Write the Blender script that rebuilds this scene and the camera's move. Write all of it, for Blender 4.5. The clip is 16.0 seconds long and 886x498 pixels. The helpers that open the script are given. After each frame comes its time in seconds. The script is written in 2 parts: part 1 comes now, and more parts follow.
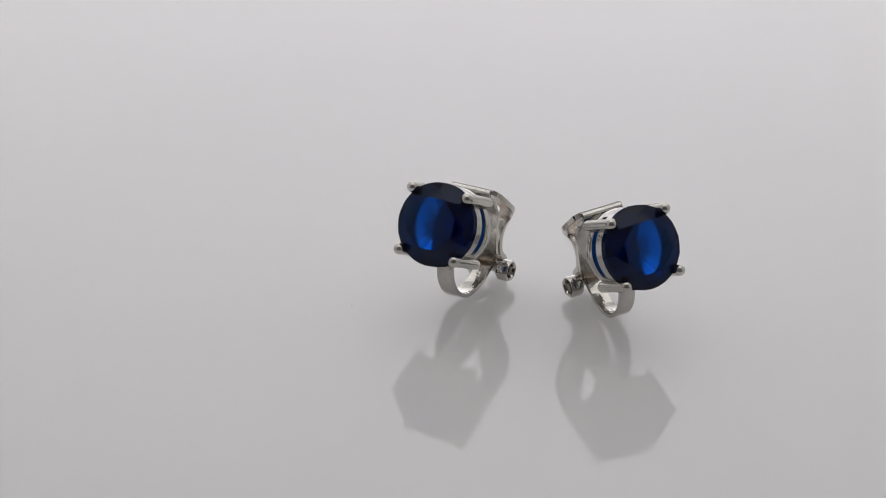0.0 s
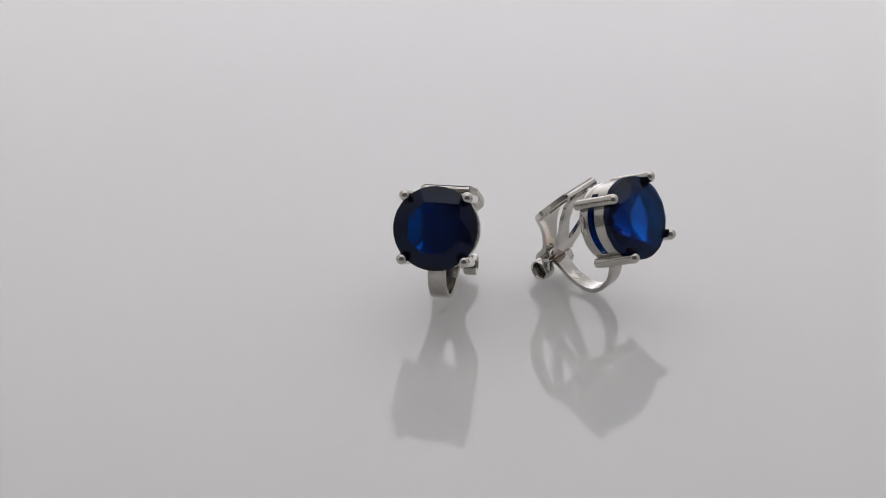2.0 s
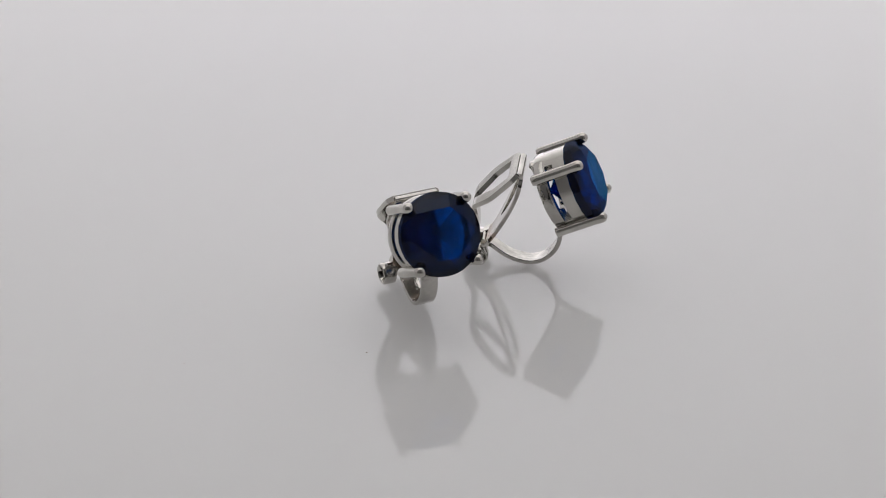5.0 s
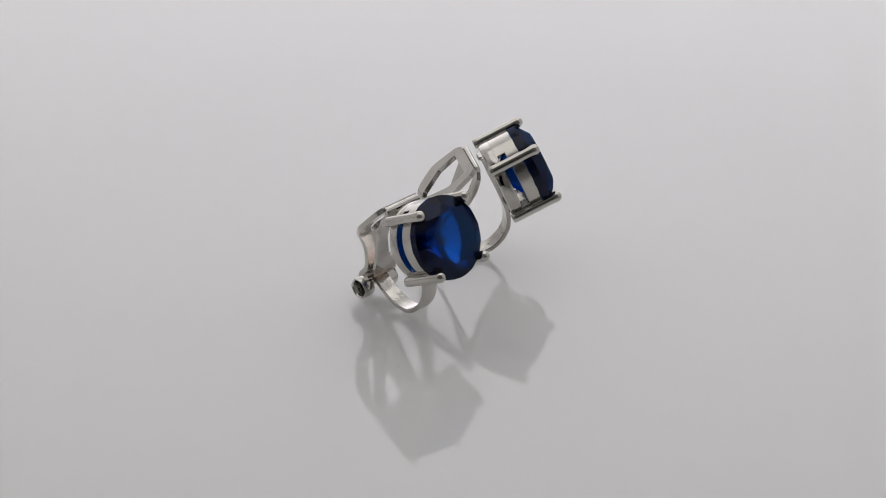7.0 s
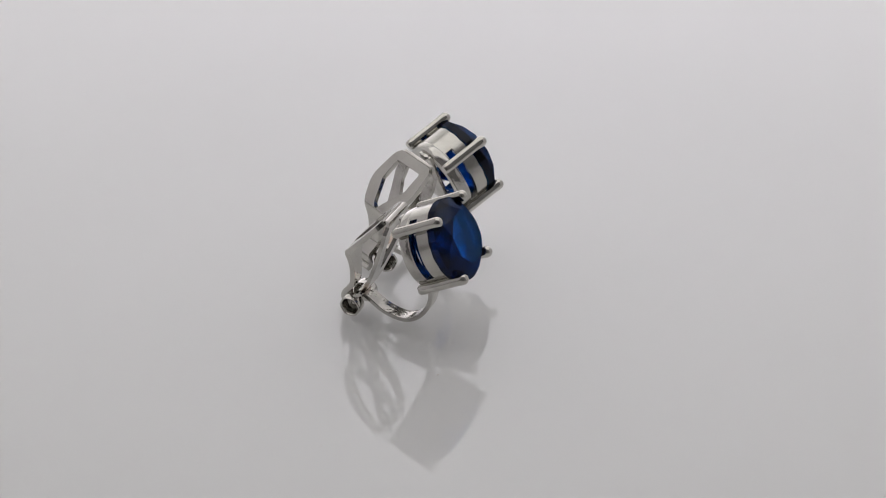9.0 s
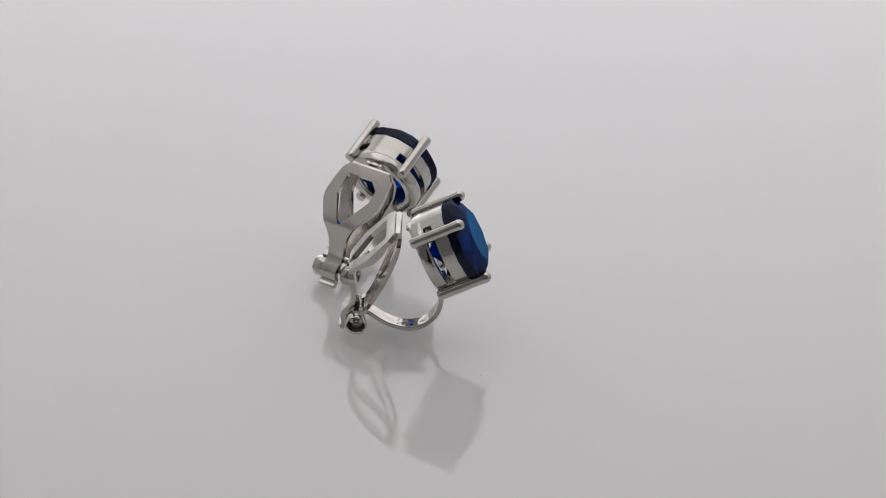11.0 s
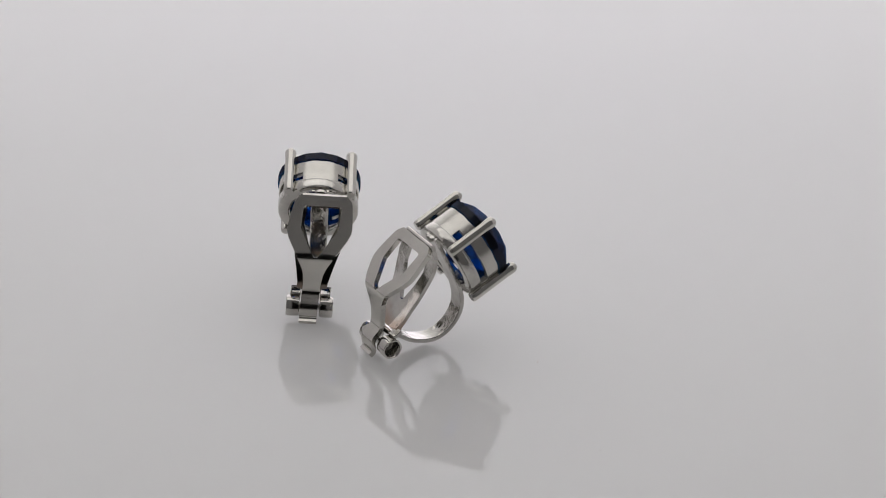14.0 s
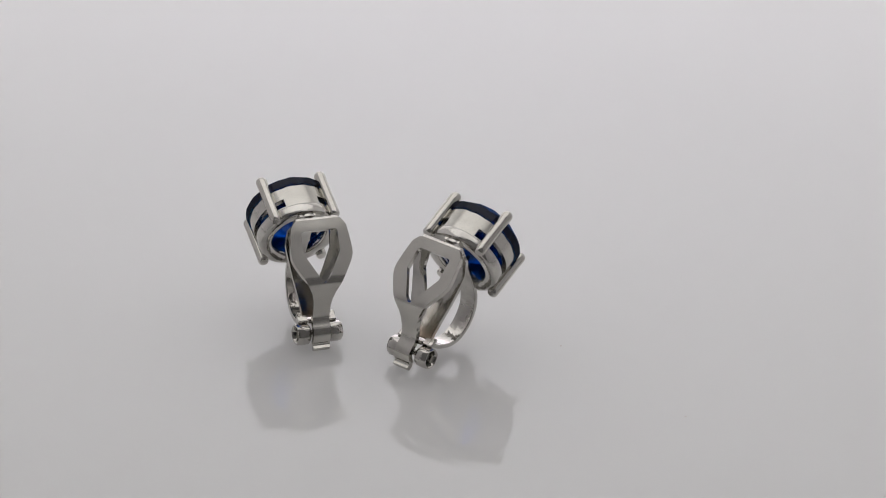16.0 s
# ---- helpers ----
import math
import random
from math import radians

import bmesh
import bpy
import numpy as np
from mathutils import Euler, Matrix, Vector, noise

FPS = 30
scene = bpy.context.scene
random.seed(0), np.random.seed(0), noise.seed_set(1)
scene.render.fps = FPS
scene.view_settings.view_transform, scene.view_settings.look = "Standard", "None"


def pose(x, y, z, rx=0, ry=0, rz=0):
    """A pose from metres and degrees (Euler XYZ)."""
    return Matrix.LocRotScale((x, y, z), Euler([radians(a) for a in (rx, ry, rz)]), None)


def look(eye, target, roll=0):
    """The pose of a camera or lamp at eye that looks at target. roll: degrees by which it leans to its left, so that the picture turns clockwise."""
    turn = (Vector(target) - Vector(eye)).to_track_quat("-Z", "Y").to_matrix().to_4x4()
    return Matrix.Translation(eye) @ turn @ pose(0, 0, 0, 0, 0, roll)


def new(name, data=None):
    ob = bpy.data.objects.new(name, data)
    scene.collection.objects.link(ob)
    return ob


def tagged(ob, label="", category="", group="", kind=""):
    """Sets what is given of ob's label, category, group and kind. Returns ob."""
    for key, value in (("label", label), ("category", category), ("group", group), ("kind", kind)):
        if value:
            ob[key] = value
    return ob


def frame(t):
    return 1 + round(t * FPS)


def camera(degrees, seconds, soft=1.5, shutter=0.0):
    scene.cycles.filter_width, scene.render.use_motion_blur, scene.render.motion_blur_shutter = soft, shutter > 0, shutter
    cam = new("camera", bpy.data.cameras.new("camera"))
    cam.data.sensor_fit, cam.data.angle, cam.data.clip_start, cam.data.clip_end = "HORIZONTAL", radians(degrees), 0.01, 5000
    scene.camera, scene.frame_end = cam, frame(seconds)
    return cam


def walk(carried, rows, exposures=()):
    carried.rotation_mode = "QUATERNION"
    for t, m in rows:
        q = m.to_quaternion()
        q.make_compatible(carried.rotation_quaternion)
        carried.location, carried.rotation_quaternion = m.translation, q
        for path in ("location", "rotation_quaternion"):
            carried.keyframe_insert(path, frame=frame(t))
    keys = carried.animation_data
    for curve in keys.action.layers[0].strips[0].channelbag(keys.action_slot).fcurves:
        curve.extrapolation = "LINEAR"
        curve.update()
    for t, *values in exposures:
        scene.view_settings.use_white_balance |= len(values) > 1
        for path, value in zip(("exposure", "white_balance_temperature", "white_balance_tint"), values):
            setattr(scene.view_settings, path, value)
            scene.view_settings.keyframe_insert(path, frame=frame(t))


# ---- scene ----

# ---- camera: fixed on a stand before the turntable ----
cam = camera(15.63, 16.0, soft=0.95)
EYE = Vector((0.0, -0.27322, 0.14279))
PITCH, YAW, ROLL = radians(-26.28), radians(0.33), 1.45
AIM = EYE + 0.3 * Vector((-math.sin(YAW) * math.cos(PITCH), math.cos(YAW) * math.cos(PITCH), math.sin(PITCH)))
walk(cam, [(0.0, look(EYE, AIM, ROLL)), (16.0, look(EYE, AIM, ROLL))])

# ---- light: a large softbox lying over a white photo tent, its front open to a dim room ----
world = bpy.data.worlds.new("room_air")
scene.world = world
world.use_nodes = True
world.node_tree.nodes["Background"].inputs["Color"].default_value = (0.9, 0.95, 1.0, 1)
world.node_tree.nodes["Background"].inputs["Strength"].default_value = 0.02


def softbox(name, eye, target, wide, deep, power, colour):
    lamp = bpy.data.lights.new(name, "AREA")
    lamp.shape, lamp.size, lamp.size_y, lamp.energy, lamp.color = "RECTANGLE", wide, deep, power, colour
    ob = new(name, lamp)
    ob.matrix_world = look(eye, target)
    return ob


softbox("top_softbox_lamp", (0.0, 0.17, 0.60), (0.0, 0.17, 0.0), 0.80, 0.62, 1.24, (1.0, 0.984, 0.963))

CLOTH_HOT, CLOTH_EDGE = 1.40, 0.36  # glow of the unseen back softbox at its bright spot and at its edge

MM = 0.001


# ---- materials ----
def material(name):
    mat = bpy.data.materials.new(name)
    mat.use_nodes = True
    tree = mat.node_tree
    return mat, tree, tree.nodes["Principled BSDF"]


def noise_node(tree, scale, detail=3.0, rough=0.55, stretch=None):
    n = tree.nodes.new("ShaderNodeTexNoise")
    n.inputs["Scale"].default_value, n.inputs["Detail"].default_value, n.inputs["Roughness"].default_value = scale, detail, rough
    co = tree.nodes.new("ShaderNodeTexCoord")
    if stretch:
        mp = tree.nodes.new("ShaderNodeMapping")
        mp.inputs["Scale"].default_value = stretch
        tree.links.new(co.outputs["Object"], mp.inputs["Vector"])
        tree.links.new(mp.outputs["Vector"], n.inputs["Vector"])
    else:
        tree.links.new(co.outputs["Object"], n.inputs["Vector"])
    return n


def ramp(tree, source, low, high, a, b):
    r = tree.nodes.new("ShaderNodeMapRange")
    r.inputs["From Min"].default_value, r.inputs["From Max"].default_value = low, high
    r.inputs["To Min"].default_value, r.inputs["To Max"].default_value = a, b
    tree.links.new(source, r.inputs["Value"])
    return r.outputs["Result"]


def mix_colour(tree, factor, a, b):
    m = tree.nodes.new("ShaderNodeMix")
    m.data_type = "RGBA"
    tree.links.new(factor, m.inputs["Factor"])
    m.inputs["A"].default_value, m.inputs["B"].default_value = (*a, 1), (*b, 1)
    return m.outputs["Result"]


def bump(tree, bsdf, height, strength, distance):
    b = tree.nodes.new("ShaderNodeBump")
    b.inputs["Strength"].default_value, b.inputs["Distance"].default_value = strength, distance
    tree.links.new(height, b.inputs["Height"])
    tree.links.new(b.outputs["Normal"], bsdf.inputs["Normal"])


def plated_metal(name, colour, dull, rough, wave, spread=0.35):
    """Rhodium plate over cast brass: mirror-like, softly wavy, with fine polishing marks."""
    mat, tree, bsdf = material(name)
    bsdf.inputs["Metallic"].default_value = 1.0
    blot = noise_node(tree, 420, 4)
    fine = noise_node(tree, 1700, 3)
    tree.links.new(mix_colour(tree, ramp(tree, blot.outputs["Fac"], 0.35, 0.7, 0, 1), colour, dull), bsdf.inputs["Base Color"])
    tree.links.new(ramp(tree, fine.outputs["Fac"], 0.3, 0.7, rough * (1 - spread), rough * (1 + spread)), bsdf.inputs["Roughness"])
    add = tree.nodes.new("ShaderNodeMath")
    add.operation = "MULTIPLY_ADD"
    tree.links.new(fine.outputs["Fac"], add.inputs[0])
    add.inputs[1].default_value = 0.14
    tree.links.new(blot.outputs["Fac"], add.inputs[2])
    bump(tree, bsdf, add.outputs["Value"], wave, 0.00012)
    return mat


SILVER = plated_metal("polished_silver_plate", (0.62, 0.605, 0.57), (0.40, 0.385, 0.36), 0.09, 0.9)
SATIN = plated_metal("satin_silver_plate", (0.58, 0.565, 0.525), (0.50, 0.487, 0.45), 0.15, 0.09, 0.15)
WORN = plated_metal("worn_silver_plate", (0.60, 0.585, 0.55), (0.38, 0.365, 0.34), 0.11, 0.4)


def brassy_wear(mat):
    """Thin plating over the foot of the inner leaf lets the coppery metal under it show."""
    tree = mat.node_tree
    bsdf = tree.nodes["Principled BSDF"]
    plate = bsdf.inputs["Base Color"].links[0].from_socket
    co, split, patch = (tree.nodes.new(k) for k in ("ShaderNodeTexCoord", "ShaderNodeSeparateXYZ", "ShaderNodeMath"))
    tree.links.new(co.outputs["Object"], split.inputs["Vector"])
    blot = noise_node(tree, 350, 2)
    patch.operation = "MULTIPLY_ADD"
    tree.links.new(blot.outputs["Fac"], patch.inputs[0])
    patch.inputs[1].default_value = 0.004
    tree.links.new(split.outputs["Z"], patch.inputs[2])
    mix = tree.nodes.new("ShaderNodeMix")
    mix.data_type = "RGBA"
    tree.links.new(ramp(tree, patch.outputs["Value"], 0.0050, 0.0068, 0.85, 0.0), mix.inputs["Factor"])
    tree.links.new(plate, mix.inputs["A"])
    mix.inputs["B"].default_value = (0.40, 0.30, 0.235, 1)
    tree.links.new(mix.outputs["Result"], bsdf.inputs["Base Color"])


brassy_wear(WORN)
BRUSHED = plated_metal("brushed_silver_plate", (0.56, 0.546, 0.508), (0.48, 0.467, 0.432), 0.20, 0.08, 0.15)


def blue_stone(name, dark, light):
    """Clear coloured crystal: every pass and every inner bounce takes more of the light; a little uncoloured surface gloss."""
    mat, tree, bsdf = material(name)
    tree.nodes.remove(bsdf)
    flaw = noise_node(tree, 300, 2)
    glass, gloss, mix = (tree.nodes.new(k) for k in ("ShaderNodeBsdfGlass", "ShaderNodeBsdfGlossy", "ShaderNodeMixShader"))
    tree.links.new(mix_colour(tree, ramp(tree, flaw.outputs["Fac"], 0.3, 0.7, 0, 1), dark, light), glass.inputs["Color"])
    glass.inputs["IOR"].default_value, glass.inputs["Roughness"].default_value = 1.54, 0.18
    gloss.inputs["Color"].default_value, gloss.inputs["Roughness"].default_value = (1, 1, 1, 1), 0.02
    mix.inputs["Fac"].default_value = 0.022
    tree.links.new(glass.outputs["BSDF"], mix.inputs[1])
    tree.links.new(gloss.outputs["BSDF"], mix.inputs[2])
    tree.links.new(mix.outputs["Shader"], tree.nodes["Material Output"].inputs["Surface"])
    return mat


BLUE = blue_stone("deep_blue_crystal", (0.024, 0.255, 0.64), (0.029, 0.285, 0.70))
# darker tints of the same crystal paint in the rim's and crown's inner shade
SHADED_RIM = blue_stone("shaded_crystal_rim", (0.016, 0.035, 0.10), (0.02, 0.045, 0.13))
SHADED_CROWN = blue_stone("shaded_crystal_crown", (0.016, 0.075, 0.23), (0.021, 0.09, 0.28))


def white_acrylic():
    mat, tree, bsdf = material("glossy_white_acrylic")
    cloud = noise_node(tree, 9, 3)
    tree.links.new(mix_colour(tree, ramp(tree, cloud.outputs["Fac"], 0.3, 0.7, 0, 1), (0.80, 0.797, 0.789), (0.825, 0.821, 0.817)), bsdf.inputs["Base Color"])
    haze = noise_node(tree, 60, 4)
    tree.links.new(ramp(tree, haze.outputs["Fac"], 0.3, 0.7, 0.006, 0.013), bsdf.inputs["Roughness"])
    bsdf.inputs["IOR"].default_value = 1.46
    bsdf.inputs["Subsurface Weight"].default_value = 1.0
    bsdf.inputs["Subsurface Radius"].default_value = (1.0, 1.0, 1.0)
    bsdf.inputs["Subsurface Scale"].default_value = 0.025
    return mat


ACRYLIC = white_acrylic()


def matt(name, a, b, scale, rough, relief=0.1):
    mat, tree, bsdf = material(name)
    n = noise_node(tree, scale, 4)
    tree.links.new(mix_colour(tree, ramp(tree, n.outputs["Fac"], 0.3, 0.7, 0, 1), a, b), bsdf.inputs["Base Color"])
    bsdf.inputs["Roughness"].default_value = rough
    bump(tree, bsdf, n.outputs["Fac"], relief, 0.0005)
    return mat


TENT = matt("white_tent_cloth", (0.80, 0.79, 0.80), (0.84, 0.83, 0.84), 700, 0.9)
SIDES = matt("side_tent_cloth", (0.78, 0.77, 0.78), (0.82, 0.81, 0.82), 700, 0.9)
# added front cloth: grey chosen for how dark the metal mirrors it
FRONT = matt("mid_grey_reflection_cloth", (0.20, 0.20, 0.20), (0.24, 0.238, 0.238), 700, 0.9)
DIM = matt("dark_room_paint", (0.075, 0.075, 0.078), (0.10, 0.10, 0.104), 40, 0.9)
BENCH = matt("white_bench_laminate", (0.72, 0.72, 0.72), (0.76, 0.76, 0.76), 120, 0.5)
DUST = matt("dust", (0.58, 0.50, 0.47), (0.66, 0.59, 0.56), 3000, 0.95)


def softbox_cloth():
    """Lit cloth of unseen back softbox: fades and yellows outward to grade the floor."""
    mat, tree, bsdf = material("lit_softbox_cloth")
    co = tree.nodes.new("ShaderNodeTexCoord")
    mp = tree.nodes.new("ShaderNodeMapping")
    mp.vector_type = "POINT"
    mp.inputs["Location"].default_value = (0.0, 0.0, -0.10 / 0.30)
    mp.inputs["Scale"].default_value = (1 / 0.34, 0.0, 1 / 0.30)
    ln = tree.nodes.new("ShaderNodeVectorMath")
    ln.operation = "LENGTH"
    tree.links.new(co.outputs["Object"], mp.inputs["Vector"])
    tree.links.new(mp.outputs["Vector"], ln.inputs[0])
    fall = tree.nodes.new("ShaderNodeMapRange")
    fall.interpolation_type = "SMOOTHSTEP"
    fall.inputs["From Min"].default_value, fall.inputs["From Max"].default_value = 0.0, 1.25
    fall.inputs["To Min"].default_value, fall.inputs["To Max"].default_value = 0.0, 1.0
    tree.links.new(ln.outputs["Value"], fall.inputs["Value"])
    f = fall.outputs["Result"]
    tree.links.new(mix_colour(tree, f, (1.0, 0.948, 1.055), (1.0, 0.99, 0.96)), bsdf.inputs["Emission Color"])
    tree.links.new(ramp(tree, f, 0, 1, CLOTH_HOT, CLOTH_EDGE), bsdf.inputs["Emission Strength"])
    bsdf.inputs["Base Color"].default_value = (0.8, 0.8, 0.8, 1)
    bsdf.inputs["Roughness"].default_value = 0.9
    return mat


LIT_CLOTH = softbox_cloth()


# ---- mesh helpers ----
def mesh_of(name, bm, mat, smooth=40):
    bmesh.ops.recalc_face_normals(bm, faces=bm.faces)
    data = bpy.data.meshes.new(name)
    bm.to_mesh(data)
    bm.free()
    data.materials.append(mat)
    if smooth:
        data.polygons.foreach_set("use_smooth", [True] * len(data.polygons))
        data.set_sharp_from_angle(angle=radians(smooth))
    return data


def part(name, bm, mat, parent, label="", smooth=40, bevel=0.0):
    ob = new(name, mesh_of(name, bm, mat, smooth))
    ob.parent = parent
    if bevel:
        mod = ob.modifiers.new("edges", "BEVEL")
        mod.width, mod.segments, mod.limit_method, mod.angle_limit = bevel, 3, "ANGLE", radians(45)
        mod.harden_normals = True
    return tagged(ob, label)


def box(x0, x1, y0, y1, z0, z1):
    bm = bmesh.new()
    bmesh.ops.create_cube(bm, size=1)
    for v in bm.verts:
        v.co = Vector((x0 + (v.co.x + 0.5) * (x1 - x0), y0 + (v.co.y + 0.5) * (y1 - y0), z0 + (v.co.z + 0.5) * (z1 - z0)))
    return bm


def lathe(profile, segments, closed_ends=True):
    """A turned solid round the y axis; profile: rows of (radius, y) in mm."""
    bm = bmesh.new()
    rings = []
    for r, y in profile:
        if r < 1e-6:
            rings.append([bm.verts.new((0, y, 0))])
        else:
            rings.append([bm.verts.new((r * math.cos(a), y, r * math.sin(a))) for a in (2 * math.pi * i / segments for i in range(segments))])
    for lo, hi in zip(rings, rings[1:]):
        for i in range(segments):
            j = (i + 1) % segments
            ring = [lo[i % len(lo)], lo[j % len(lo)], hi[j % len(hi)], hi[i % len(hi)]]
            keep = []
            for v in ring:
                if v not in keep:
                    keep.append(v)
            if len(keep) > 2:
                bm.faces.new(keep)
    for ring in (rings[0], rings[-1]):
        if closed_ends and len(ring) > 1:
            bm.faces.new(ring)
    return bm


def at(table, s):
    for (s0, a), (s1, b) in zip(table, table[1:]):
        if s <= s1:
            return a + (b - a) * max(0.0, (s - s0) / (s1 - s0))
    return table[-1][1]


def smooth_line(points, steps):
    """A Catmull-Rom line through (y, z) points."""
    pts = [Vector(p) for p in points]
    pts = [2 * pts[0] - pts[1]] + pts + [2 * pts[-1] - pts[-2]]
    out = []
    for a, b, c, d in zip(pts, pts[1:], pts[2:], pts[3:]):
        for k in range(steps):
            t = k / steps
            out.append(0.5 * (2 * b + (c - a) * t + (2 * a - 5 * b + 4 * c - d) * t * t + (3 * b - a - 3 * c + d) * t ** 3))
    return out + [pts[-2]]


SKEW = 0.075


def skew(x, y):
    """The clip stands slightly turned behind its setting."""
    return x + SKEW * (y - 6.5)


def leaf(line, width, hole, thick, lean=0.0):
    """A bent sheet that follows the (y, z) line; width and hole: rows of (length along the line, half-width); lean: how far its top stands aside."""
    lengths = [0.0]
    for a, b in zip(line, line[1:]):
        lengths.append(lengths[-1] + (b - a).length)
    marks = sorted(set([round(s, 4) for s in lengths] + [round(s, 4) for s, _ in width if s < lengths[-1]] + [round(s, 4) for s, _ in hole if 0 < s < lengths[-1]]))
    bm = bmesh.new()
    rows = []
    for s in marks:
        k = min(max(i for i, l in enumerate(lengths) if l <= s + 1e-6), len(line) - 2)
        f = (s - lengths[k]) / (lengths[k + 1] - lengths[k])
        p = line[k].lerp(line[k + 1], f)
        prev, nxt = line[max(k - 1, 0)], line[min(k + 2, len(line) - 1)]
        d = ((line[k + 1] - prev).lerp(nxt - line[k], f)).normalized()
        n = Vector((-d.y, d.x)) * thick / 2
        w, h = at(width, s), at(hole, s) if hole else 0.0
        rows.append([[bm.verts.new((skew(x, q.x) + lean * max(q.y - 2.0, 0.0) / 9.0, q.x, q.y)) for x in (-w, -h, h, w)] for q in (p + n, p - n)])
    for (a0, a1), (b0, b1) in zip(rows, rows[1:]):
        open_mid = (a0[2].co.x - a0[1].co.x) > 0.01 and (b0[2].co.x - b0[1].co.x) > 0.01
        for i in (0, 2):
            bm.faces.new((a0[i], a0[i + 1], b0[i + 1], b0[i]))
            bm.faces.new((a1[i], b1[i], b1[i + 1], a1[i + 1]))
        for i in (0, 3) + ((1, 2) if open_mid else ()):
            bm.faces.new((a0[i], b0[i], b1[i], a1[i]))
        if not open_mid and hole:
            if max(a0[2].co.x - a0[1].co.x, b0[2].co.x - b0[1].co.x) > 0.01:
                bm.faces.new((a0[1], a0[2], b0[2], b0[1]))
                bm.faces.new((a1[1], b1[1], b1[2], a1[2]))
                wide = (a0, a1) if (a0[2].co.x - a0[1].co.x) > 0.01 else (b0, b1)
                bm.faces.new((wide[0][1], wide[0][2], wide[1][2], wide[1][1]))
    for r0, r1 in (rows[0], rows[-1]):
        for i in (0, 2):
            bm.faces.new((r0[i], r0[i + 1], r1[i + 1], r1[i]))
    bmesh.ops.remove_doubles(bm, verts=bm.verts, dist=0.004)
    bmesh.ops.dissolve_degenerate(bm, edges=bm.edges, dist=0.002)
    return bm


def in_mm(bm, m=None):
    """Millimetres to metres, after the pose m."""
    bm.transform(Matrix.Scale(MM, 4) @ (m or Matrix.Identity(4)))
    return bm


# ---- the setting: turntable, bench, tent ----
def turntable():
    root = tagged(new("turntable"), "round glossy white acrylic turntable reflecting the earrings on it", "turntable")
    profile = [(0, -12), (124, -12), (125, -11), (125, -0.8), (124.2, 0), (0, 0)]
    part("disc", in_mm(lathe([(r, z) for r, z in profile], 128), pose(0, 0, 0, 90)), ACRYLIC, root, smooth=30)
    foot = [(0, -24), (70, -24), (72, -22), (72, -12.3), (0, -12.3)]
    part("foot", in_mm(lathe(foot, 64), pose(0, 0, 0, 90)), BENCH, root, "matt white turntable foot", smooth=30)
    for x, y, r in ((-22.7, 14.65, 0.06), (-10.2, 2.95, 0.07)):
        bm = bmesh.new()
        bmesh.ops.create_icosphere(bm, subdivisions=2, radius=r)
        for v in bm.verts:
            v.co = Vector((v.co.x * 1.7, v.co.y * 0.8, v.co.z * 0.35)) * (1 + 0.3 * noise.noise(v.co * 9 + Vector((x, y, 0))))
        part("dust_speck", in_mm(bm, pose(x, y, 0.04, 0, 0, 25 * x)), DUST, root, "brownish speck of dust")
    return root


def bench_and_tent():
    tagged(new("bench", mesh_of("bench", box(-0.9, 0.9, -0.9, 0.9, -0.054, -0.024), BENCH, 0)), "white laminate bench under the turntable", "bench", kind="structure")
    tagged(new("wall_back", mesh_of("wall_back", box(-0.42, 0.42, 0.50, 0.51, -0.024, 0.70), TENT, 0)), "white cloth back of the photo tent", "wall", kind="structure")
    box_root = tagged(new("softbox"), "lit white softbox standing at the back of the tent", "softbox")
    part("cloth", box(-0.40, 0.40, 0.478, 0.482, 0.005, 0.49), LIT_CLOTH, box_root, "glowing white cloth", smooth=0)
    part("housing", box(-0.40, 0.40, 0.484, 0.496, 0.005, 0.49), BENCH, box_root, smooth=0)
    for x in (-0.42, 0.41):
        tagged(new("wall_side", mesh_of("wall_side", box(x, x + 0.01, -0.265, 0.50, -0.024, 0.70), SIDES, 0)), "white cloth side of the photo tent", "wall", kind="structure")
    # unseen front cloth added to tone metal reflections, open where the camera looks in
    bm = bmesh.new()
    for b in ((-0.42, -0.05, 0.0, 0.70), (0.05, 0.42, 0.0, 0.70), (-0.05, 0.05, 0.25, 0.70)):
        piece = box(b[0], b[1], -0.275, -0.265, b[2] - 0.024, b[3])
        data = bpy.data.meshes.new("piece")
        piece.to_mesh(data)
        piece.free()
        bm.from_mesh(data)
        bpy.data.meshes.remove(data)
    tagged(new("added_wall_front", mesh_of("added_wall_front", bm, FRONT, 0)), "unseen grey cloth added across the tent front to tone metal reflections, with a camera opening", "wall", kind="structure")
    tagged(new("ceiling", mesh_of("ceiling", box(-0.42, 0.42, -0.52, 0.51, 0.70, 0.71), TENT, 0)), "white cloth roof of the photo tent", "ceiling", kind="structure")
    for name, b in (("wall_room_front", (-0.9, 0.9, -0.91, -0.90, -0.054, 1.2)), ("wall_room_left", (-0.91, -0.9, -0.9, 0.9, -0.054, 1.2)),
                    ("wall_room_right", (0.9, 0.91, -0.9, 0.9, -0.054, 1.2)), ("wall_room_back", (-0.9, 0.9, 0.9, 0.91, -0.054, 1.2)),
                    ("ceiling_room", (-0.91, 0.91, -0.91, 0.91, 1.2, 1.21))):
        tagged(new(name, mesh_of(name, box(*b), DIM, 0)), "dark plain wall of the dim room", "wall", kind="structure")


# ---- the earrings ----
# lengths in mm; the setting leans back by 26 degrees, its prong tips' centre 10.4 above the base
SETTING = pose(0, 0, 10.4, -26)


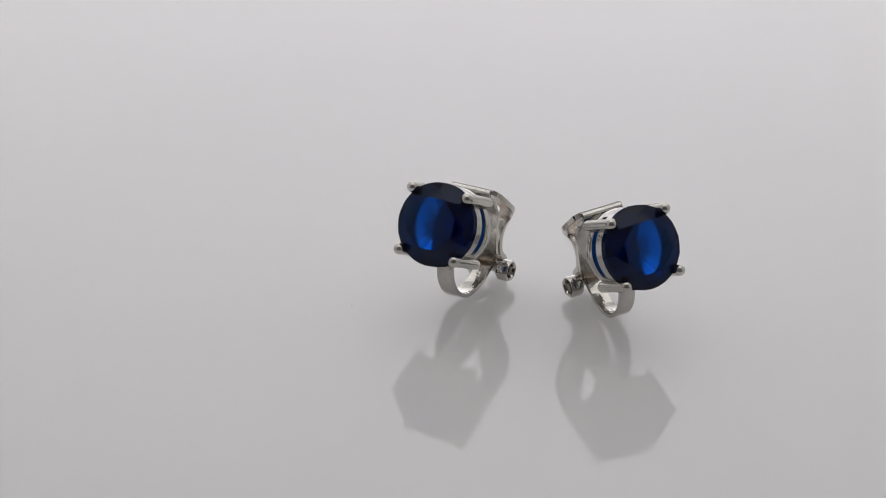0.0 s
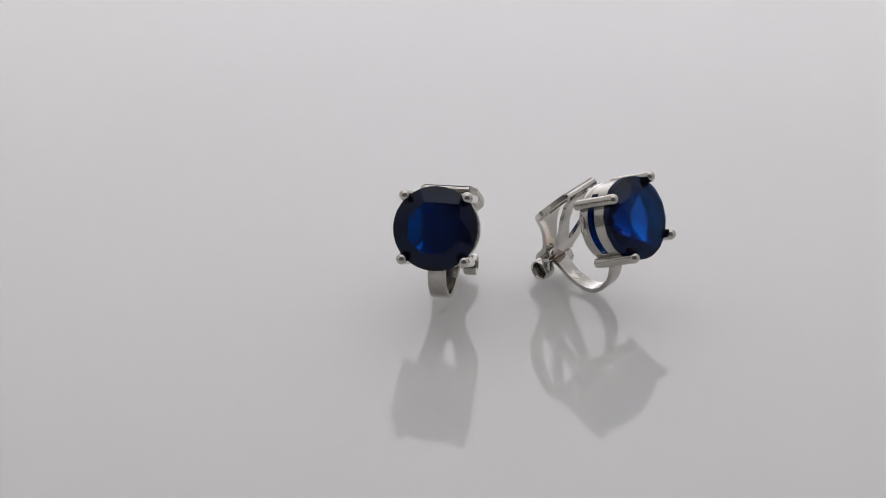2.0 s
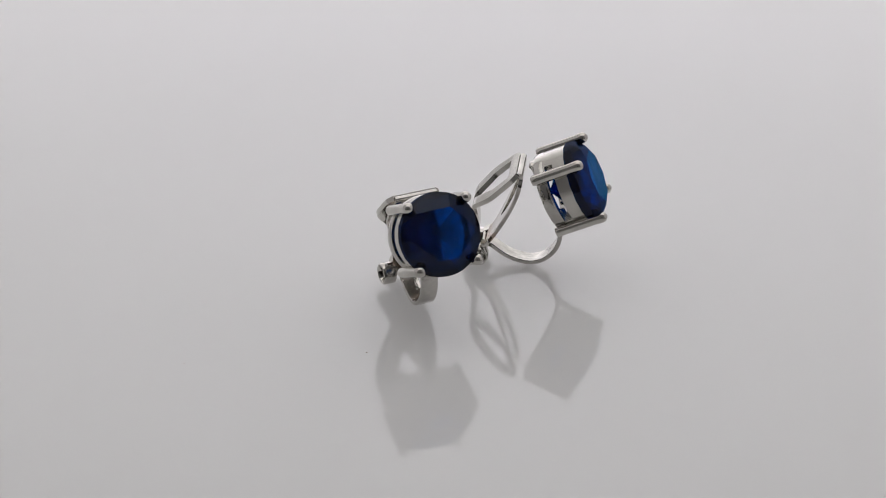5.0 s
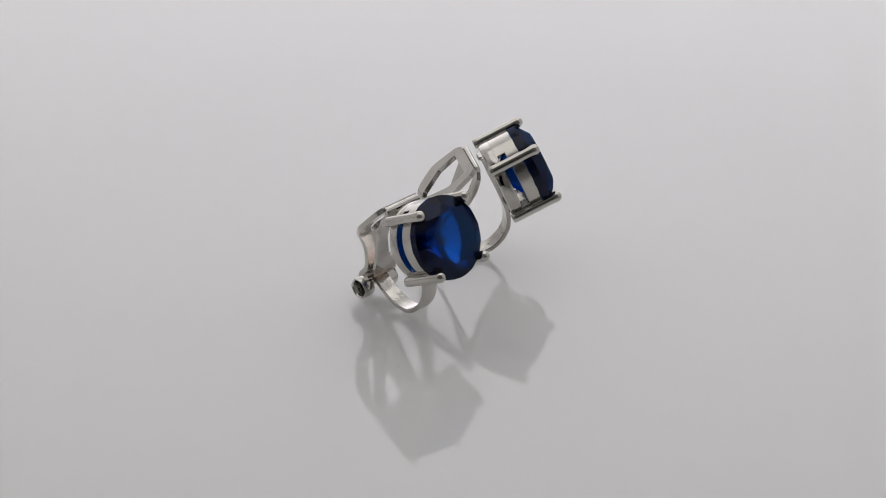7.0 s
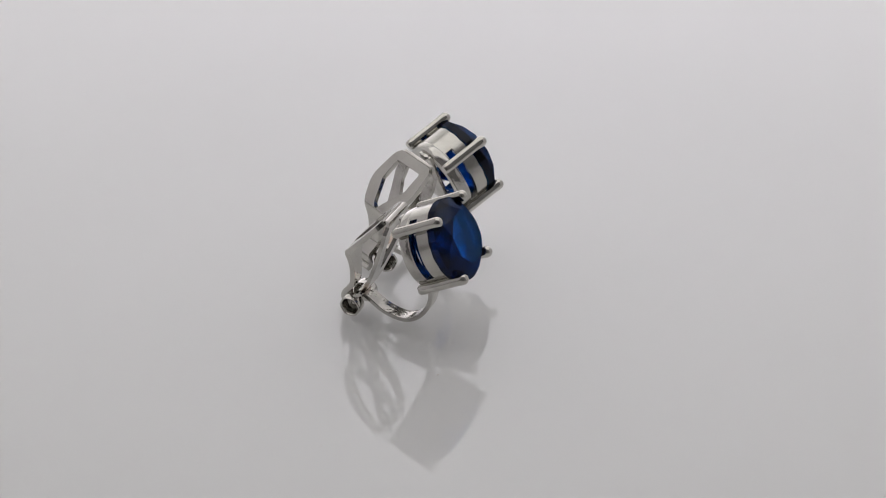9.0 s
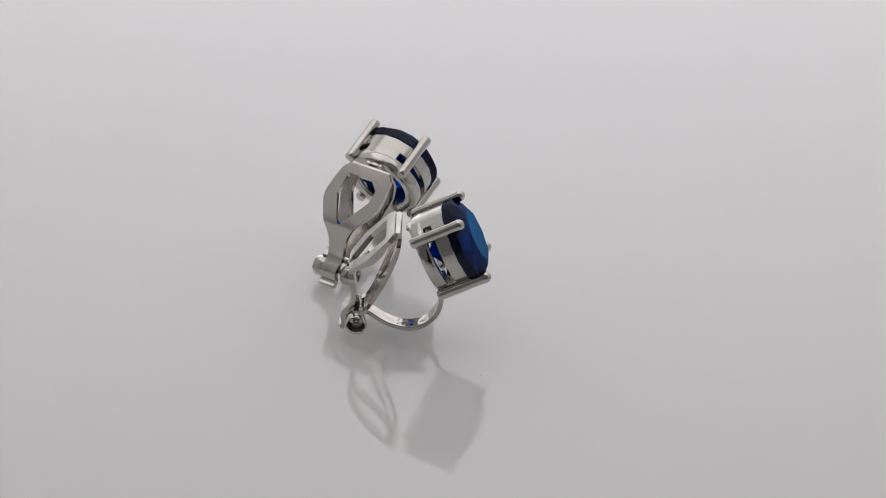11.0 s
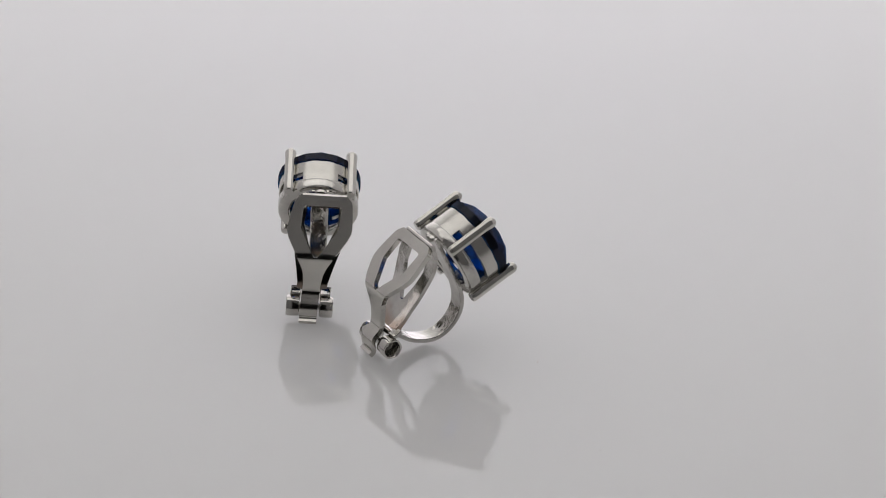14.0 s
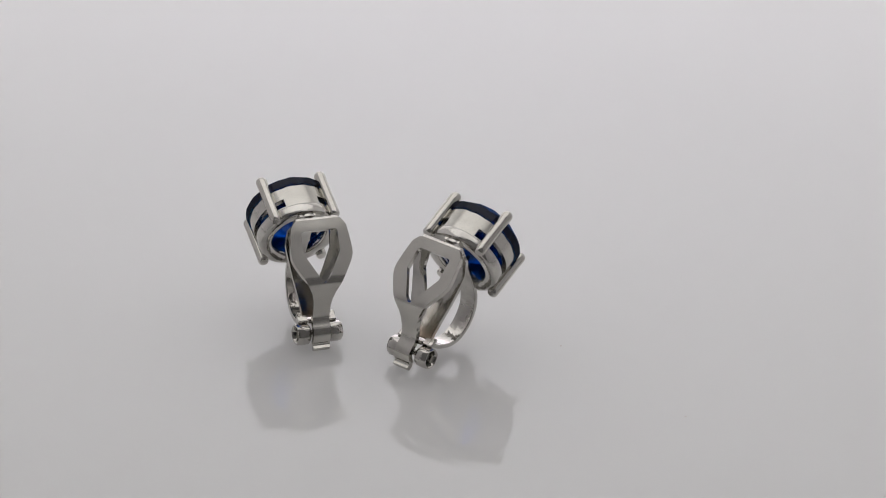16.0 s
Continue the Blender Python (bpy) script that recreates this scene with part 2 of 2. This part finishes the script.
def gemstone():
    """A round brilliant: octagonal table, star, kite and girdle facets, pavilion mains."""
    bm = bmesh.new()

    def ring(n, r, y, turn):
        return [bm.verts.new((r * math.cos(2 * math.pi * (i + turn) / n), y, r * math.sin(2 * math.pi * (i + turn) / n))) for i in range(n)]

    table = ring(8, 2.62, -0.47, 0.5)
    star = ring(8, 3.32, -0.02, 0.0)
    top = ring(32, 4.01, 0.60, 0.0)
    low = ring(32, 4.01, 1.42, 0.0)
    for i in range(1, 32, 2):  # scalloped girdle, so that each facet lies in one plane
        top[i].co.y += 0.065
        low[i].co.y -= 0.07
    half = ring(8, 1.6, 3.3, 0.5)
    tip = bm.verts.new((0, 4.62, 0))
    bm.faces.new(table)
    for i in range(8):
        j = (i + 1) % 8
        a, b, k, c, d = (4 * i + n for n in range(5))
        d %= 32
        # index 2 crown, index 1 kite and girdle: facets with shade in their tint
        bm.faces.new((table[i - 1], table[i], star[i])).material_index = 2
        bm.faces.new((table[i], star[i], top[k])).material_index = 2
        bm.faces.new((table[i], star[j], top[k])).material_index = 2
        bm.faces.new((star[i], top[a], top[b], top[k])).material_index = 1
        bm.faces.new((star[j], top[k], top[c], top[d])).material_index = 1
        bm.faces.new((half[i], low[a], low[b], low[k]))
        bm.faces.new((half[i], low[k], low[c], low[d]))
        bm.faces.new((low[d], half[i], tip, half[j]))
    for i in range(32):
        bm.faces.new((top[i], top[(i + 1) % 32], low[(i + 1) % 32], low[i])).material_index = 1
    return bm


def gallery(rows, outer, inner, solid):
    """A pierced collar round the y axis: solid(row, degrees) tells which cells stand."""
    bm = bmesh.new()
    n = 96
    grid = {}

    def vert(i, k, r):
        key = (i % n, k, r)
        if key not in grid:
            a = 2 * math.pi * i / n
            grid[key] = bm.verts.new((r * math.cos(a), rows[k], r * math.sin(a)))
        return grid[key]

    cells = {(i, k) for i in range(n) for k in range(len(rows) - 1) if solid(k, (i + 0.5) * 360 / n)}
    for i, k in cells:
        j = i + 1
        bm.faces.new((vert(i, k, outer), vert(j, k, outer), vert(j, k + 1, outer), vert(i, k + 1, outer)))
        bm.faces.new((vert(i, k, inner), vert(i, k + 1, inner), vert(j, k + 1, inner), vert(j, k, inner)))
        for near, a, b in (((i, k - 1), (i, k), (j, k)), ((i, k + 1), (i, k + 1), (j, k + 1)),
                           (((i - 1) % n, k), (i, k), (i, k + 1)), (((i + 1) % n, k), (j, k), (j, k + 1))):
            if near not in cells:
                bm.faces.new((vert(*a, outer), vert(*b, outer), vert(*b, inner), vert(*a, inner)))
    return bm


def prong():
    """A round wire claw along y with a domed tip and a cut-off foot."""
    r = 0.51
    rows = [(r * 1.08 * math.sin(a), 0.10 - r * 1.08 * math.cos(a)) for a in (math.pi / 2 * i / 6 for i in range(7))]
    rows += [(r * 1.05, 0.5), (r, 0.9), (r, 4.5), (r * 0.96, 4.8), (r * 0.82, 4.92)]
    return lathe(rows, 20)


def earring(root_pose, lean):
    root = tagged(new("clip_on_earring"), "silver clip-on stud earring with round deep blue stone, standing on turntable", "earring", group="pair of earrings")
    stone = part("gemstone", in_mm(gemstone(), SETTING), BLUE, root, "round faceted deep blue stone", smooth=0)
    # shaded copies of the one stone material
    stone.data.materials.append(SHADED_RIM)
    stone.data.materials.append(SHADED_CROWN)

    def stands(k, deg):
        d = min(abs((deg - c + 180) % 360 - 180) for c in (90, 270))  # from the middle of the top or bottom panel
        if k == 1:
            return d < 26 or 40 < d < (57 if deg > 180 else 50)
        return True

    collar = part("collar", in_mm(gallery((1.4, 2.75, 3.55, 3.75), 3.86, 3.30, stands), SETTING), BRUSHED, root, "pierced silver collar under the stone", bevel=0.06 * MM)
    rim = [(2.6, 3.9), (2.8, 3.66), (3.70, 3.62), (3.83, 3.68), (3.88, 3.80), (3.88, 4.46), (3.80, 4.66), (3.62, 4.75), (2.9, 4.76), (2.7, 4.68), (2.6, 4.5), (2.6, 3.9)]
    part("base_ring", in_mm(lathe(rim, 72, False), SETTING), SILVER, collar)
    for x in (-1, 1):
        for z in (-1, 1):
            part("prong", in_mm(prong(), SETTING @ pose(2.95 * x, 0, 3.0 * z)), SATIN, collar)

    # outer leaf of the clip, with its drop-shaped opening, kink, tongue and lip
    line = smooth_line([(7.2, 11.34), (7.95, 10.58), (9.3, 9.17), (10.75, 7.66), (11.15, 7.22), (11.34, 6.8), (11.34, 6.3), (11.2, 5.1), (11.15, 4.0), (11.22, 3.2), (11.5, 2.72), (11.9, 2.3), (12.12, 1.85), (12.08, 1.4), (11.98, 1.02), (12.06, 0.72), (12.36, 0.48)], 5)
    width = [(0, 2.2), (0.1, 2.3), (0.5, 2.64), (0.75, 2.76), (2.0, 2.95), (3.2, 3.07), (3.7, 3.03), (4.3, 2.82), (5.4, 2.2), (6.0, 1.8), (6.6, 1.44), (7.2, 1.14), (7.9, 0.95), (8.8, 0.84), (12, 0.84), (20, 0.80)]
    hole = [(0, 0), (1.05, 0), (1.06, 1.58), (1.14, 1.74), (1.3, 1.81), (3.3, 1.8), (5.7, 0.5), (5.95, 0.26), (6.1, 0.1), (6.15, 0), (20, 0)]
    part("outer_leaf", in_mm(leaf(line, width, hole, 0.5, lean)), SATIN, root, "satin silver paddle with drop-shaped opening", bevel=0.17 * MM)

    line = smooth_line([(7.14, 11.28), (6.97, 11.35), (6.83, 11.18), (6.86, 10.55), (7.15, 9.2), (7.95, 6.9), (8.95, 4.6), (9.55, 3.4), (10.0, 2.75)], 4)
    width = [(0, 2.1), (0.7, 2.2), (1.3, 2.75), (2.6, 2.9), (3.2, 2.8), (5.5, 2.25), (7.4, 1.75), (8.8, 1.45), (20, 1.45)]
    hole = [(0, 0), (1.35, 0), (1.36, 1.5), (3.2, 1.6), (5.2, 0.85), (6.6, 0.2), (6.7, 0), (20, 0)]
    part("inner_leaf", in_mm(leaf(line, width, hole, 0.38, lean)), WORN, root, "polished silver inner leaf with a coppery worn foot", bevel=0.12 * MM)

    line = smooth_line([(10.6, 2.6), (9.6, 2.15), (8.3, 1.3), (7.0, 0.84), (5.8, 0.72), (4.72, 1.02), (3.76, 1.78), (3.08, 2.85), (2.84, 4.0), (3.02, 5.25), (3.5, 6.55), (4.5, 8.55), (5.45, 10.5), (5.9, 11.4)], 4)
    part("hoop", in_mm(leaf(line, [(0, 0.85), (30, 0.85)], [], 0.42)), SILVER, root, "curved silver ear hoop", bevel=0.08 * MM)

    # eyelet low inside the base ring
    eye_ring = [(0.34 + 0.15 * math.cos(a), 0.2 * math.sin(a)) for a in (2 * math.pi * i / 10 for i in range(11))]
    part("eyelet", in_mm(lathe(eye_ring, 20, False), SETTING @ pose(-0.35, 4.15, -2.4)), SILVER, collar)

    # knob where the hoop's strap meets the top of the setting
    knob = [(0.0, -0.45), (0.34, -0.42), (0.46, -0.28), (0.48, 0.0), (0.46, 0.2), (0.36, 0.36), (0.0, 0.42)]
    part("solder_knob", in_mm(lathe(knob, 20), SETTING @ pose(-0.1, 4.95, 3.35, 18) @ Matrix.Diagonal((1.3, 0.9, 0.7, 1.0))), SILVER, collar)

    # knuckles bent from sheet, six-sided with rounded corners and open at their outer ends, on a short pin
    for side in (1, -1):
        ring = [(0.3, 0.95), (0.92, 0.95), (1.01, 1.04), (1.03, 1.5), (1.01, 2.12), (0.95, 2.22), (0.86, 2.22), (0.76, 2.12), (0.70, 1.5), (0.64, 1.16), (0.3, 1.12), (0.3, 0.95)]
        bm = lathe(ring, 36, False)
        for v in bm.verts:
            a = math.atan2(v.co.z, v.co.x)
            k = 1 + 0.03 * math.cos(6 * a) + 0.03 * math.cos(2 * a + side)
            v.co.x, v.co.z = v.co.x * k, v.co.z * k
        barrel = part("hinge_barrel", in_mm(bm, pose(skew(0, 10.85), 10.85, 1.5, 0, 0, -90 * side)), SILVER, root)
        tab = leaf([Vector(p) for p in ((9.75, 3.05), (10.0, 2.8), (10.3, 2.62), (10.6, 2.5))], [(0, 0.5), (3, 0.5)], [], 0.36)
        bmesh.ops.translate(tab, verts=tab.verts, vec=(1.42 * side, 0, 0))
        part("hinge_tab", in_mm(tab), SILVER, root, bevel=0.08 * MM)
    pin = [(0.0, -1.42), (0.16, -1.4), (0.28, -1.3), (0.3, -1.2), (0.3, 1.2), (0.28, 1.3), (0.16, 1.4), (0.0, 1.42)]
    part("hinge_pin", in_mm(lathe(pin, 20), pose(skew(0, 10.85), 10.85, 1.5, 0, 0, 90)), SILVER, barrel)
    root.matrix_world = root_pose
    return root


turntable_ob = turntable()
bench_and_tent()


def turn_at(t):
    return math.degrees(0.1894 * t + 0.0002 * t * (t - 16))


def resting(x, y, z, rx, ry, rz):
    """A pose on the turntable from the place of the prong tips' centre and the setting's lean."""
    lean = Euler((radians(rx), radians(ry), radians(rz))).to_matrix().to_4x4()
    return Matrix.Translation(Vector((x, y, z)) * MM) @ lean @ SETTING_M.inverted()


SETTING_M = Matrix.Translation((0, 0, 10.4 * MM)) @ pose(0, 0, 0, -26)
REST_A = resting(-2.613, 0.032, 10.45, -26.14, -2.13, -28.62)
REST_B = resting(17.36, -3.095, 10.16, -25.26, -3.42, 30.88)
earring_a = earring(REST_A, 0.2)
earring_b = earring(REST_B, -0.5)


def motions():
    times = [0.5 * i for i in range(33)]
    for ob, rest in ((turntable_ob, Matrix.Identity(4)), (earring_a, REST_A), (earring_b, REST_B)):
        walk(ob, [(t, pose(0, 0, 0, 0, 0, turn_at(t)) @ rest) for t in times])


motions()
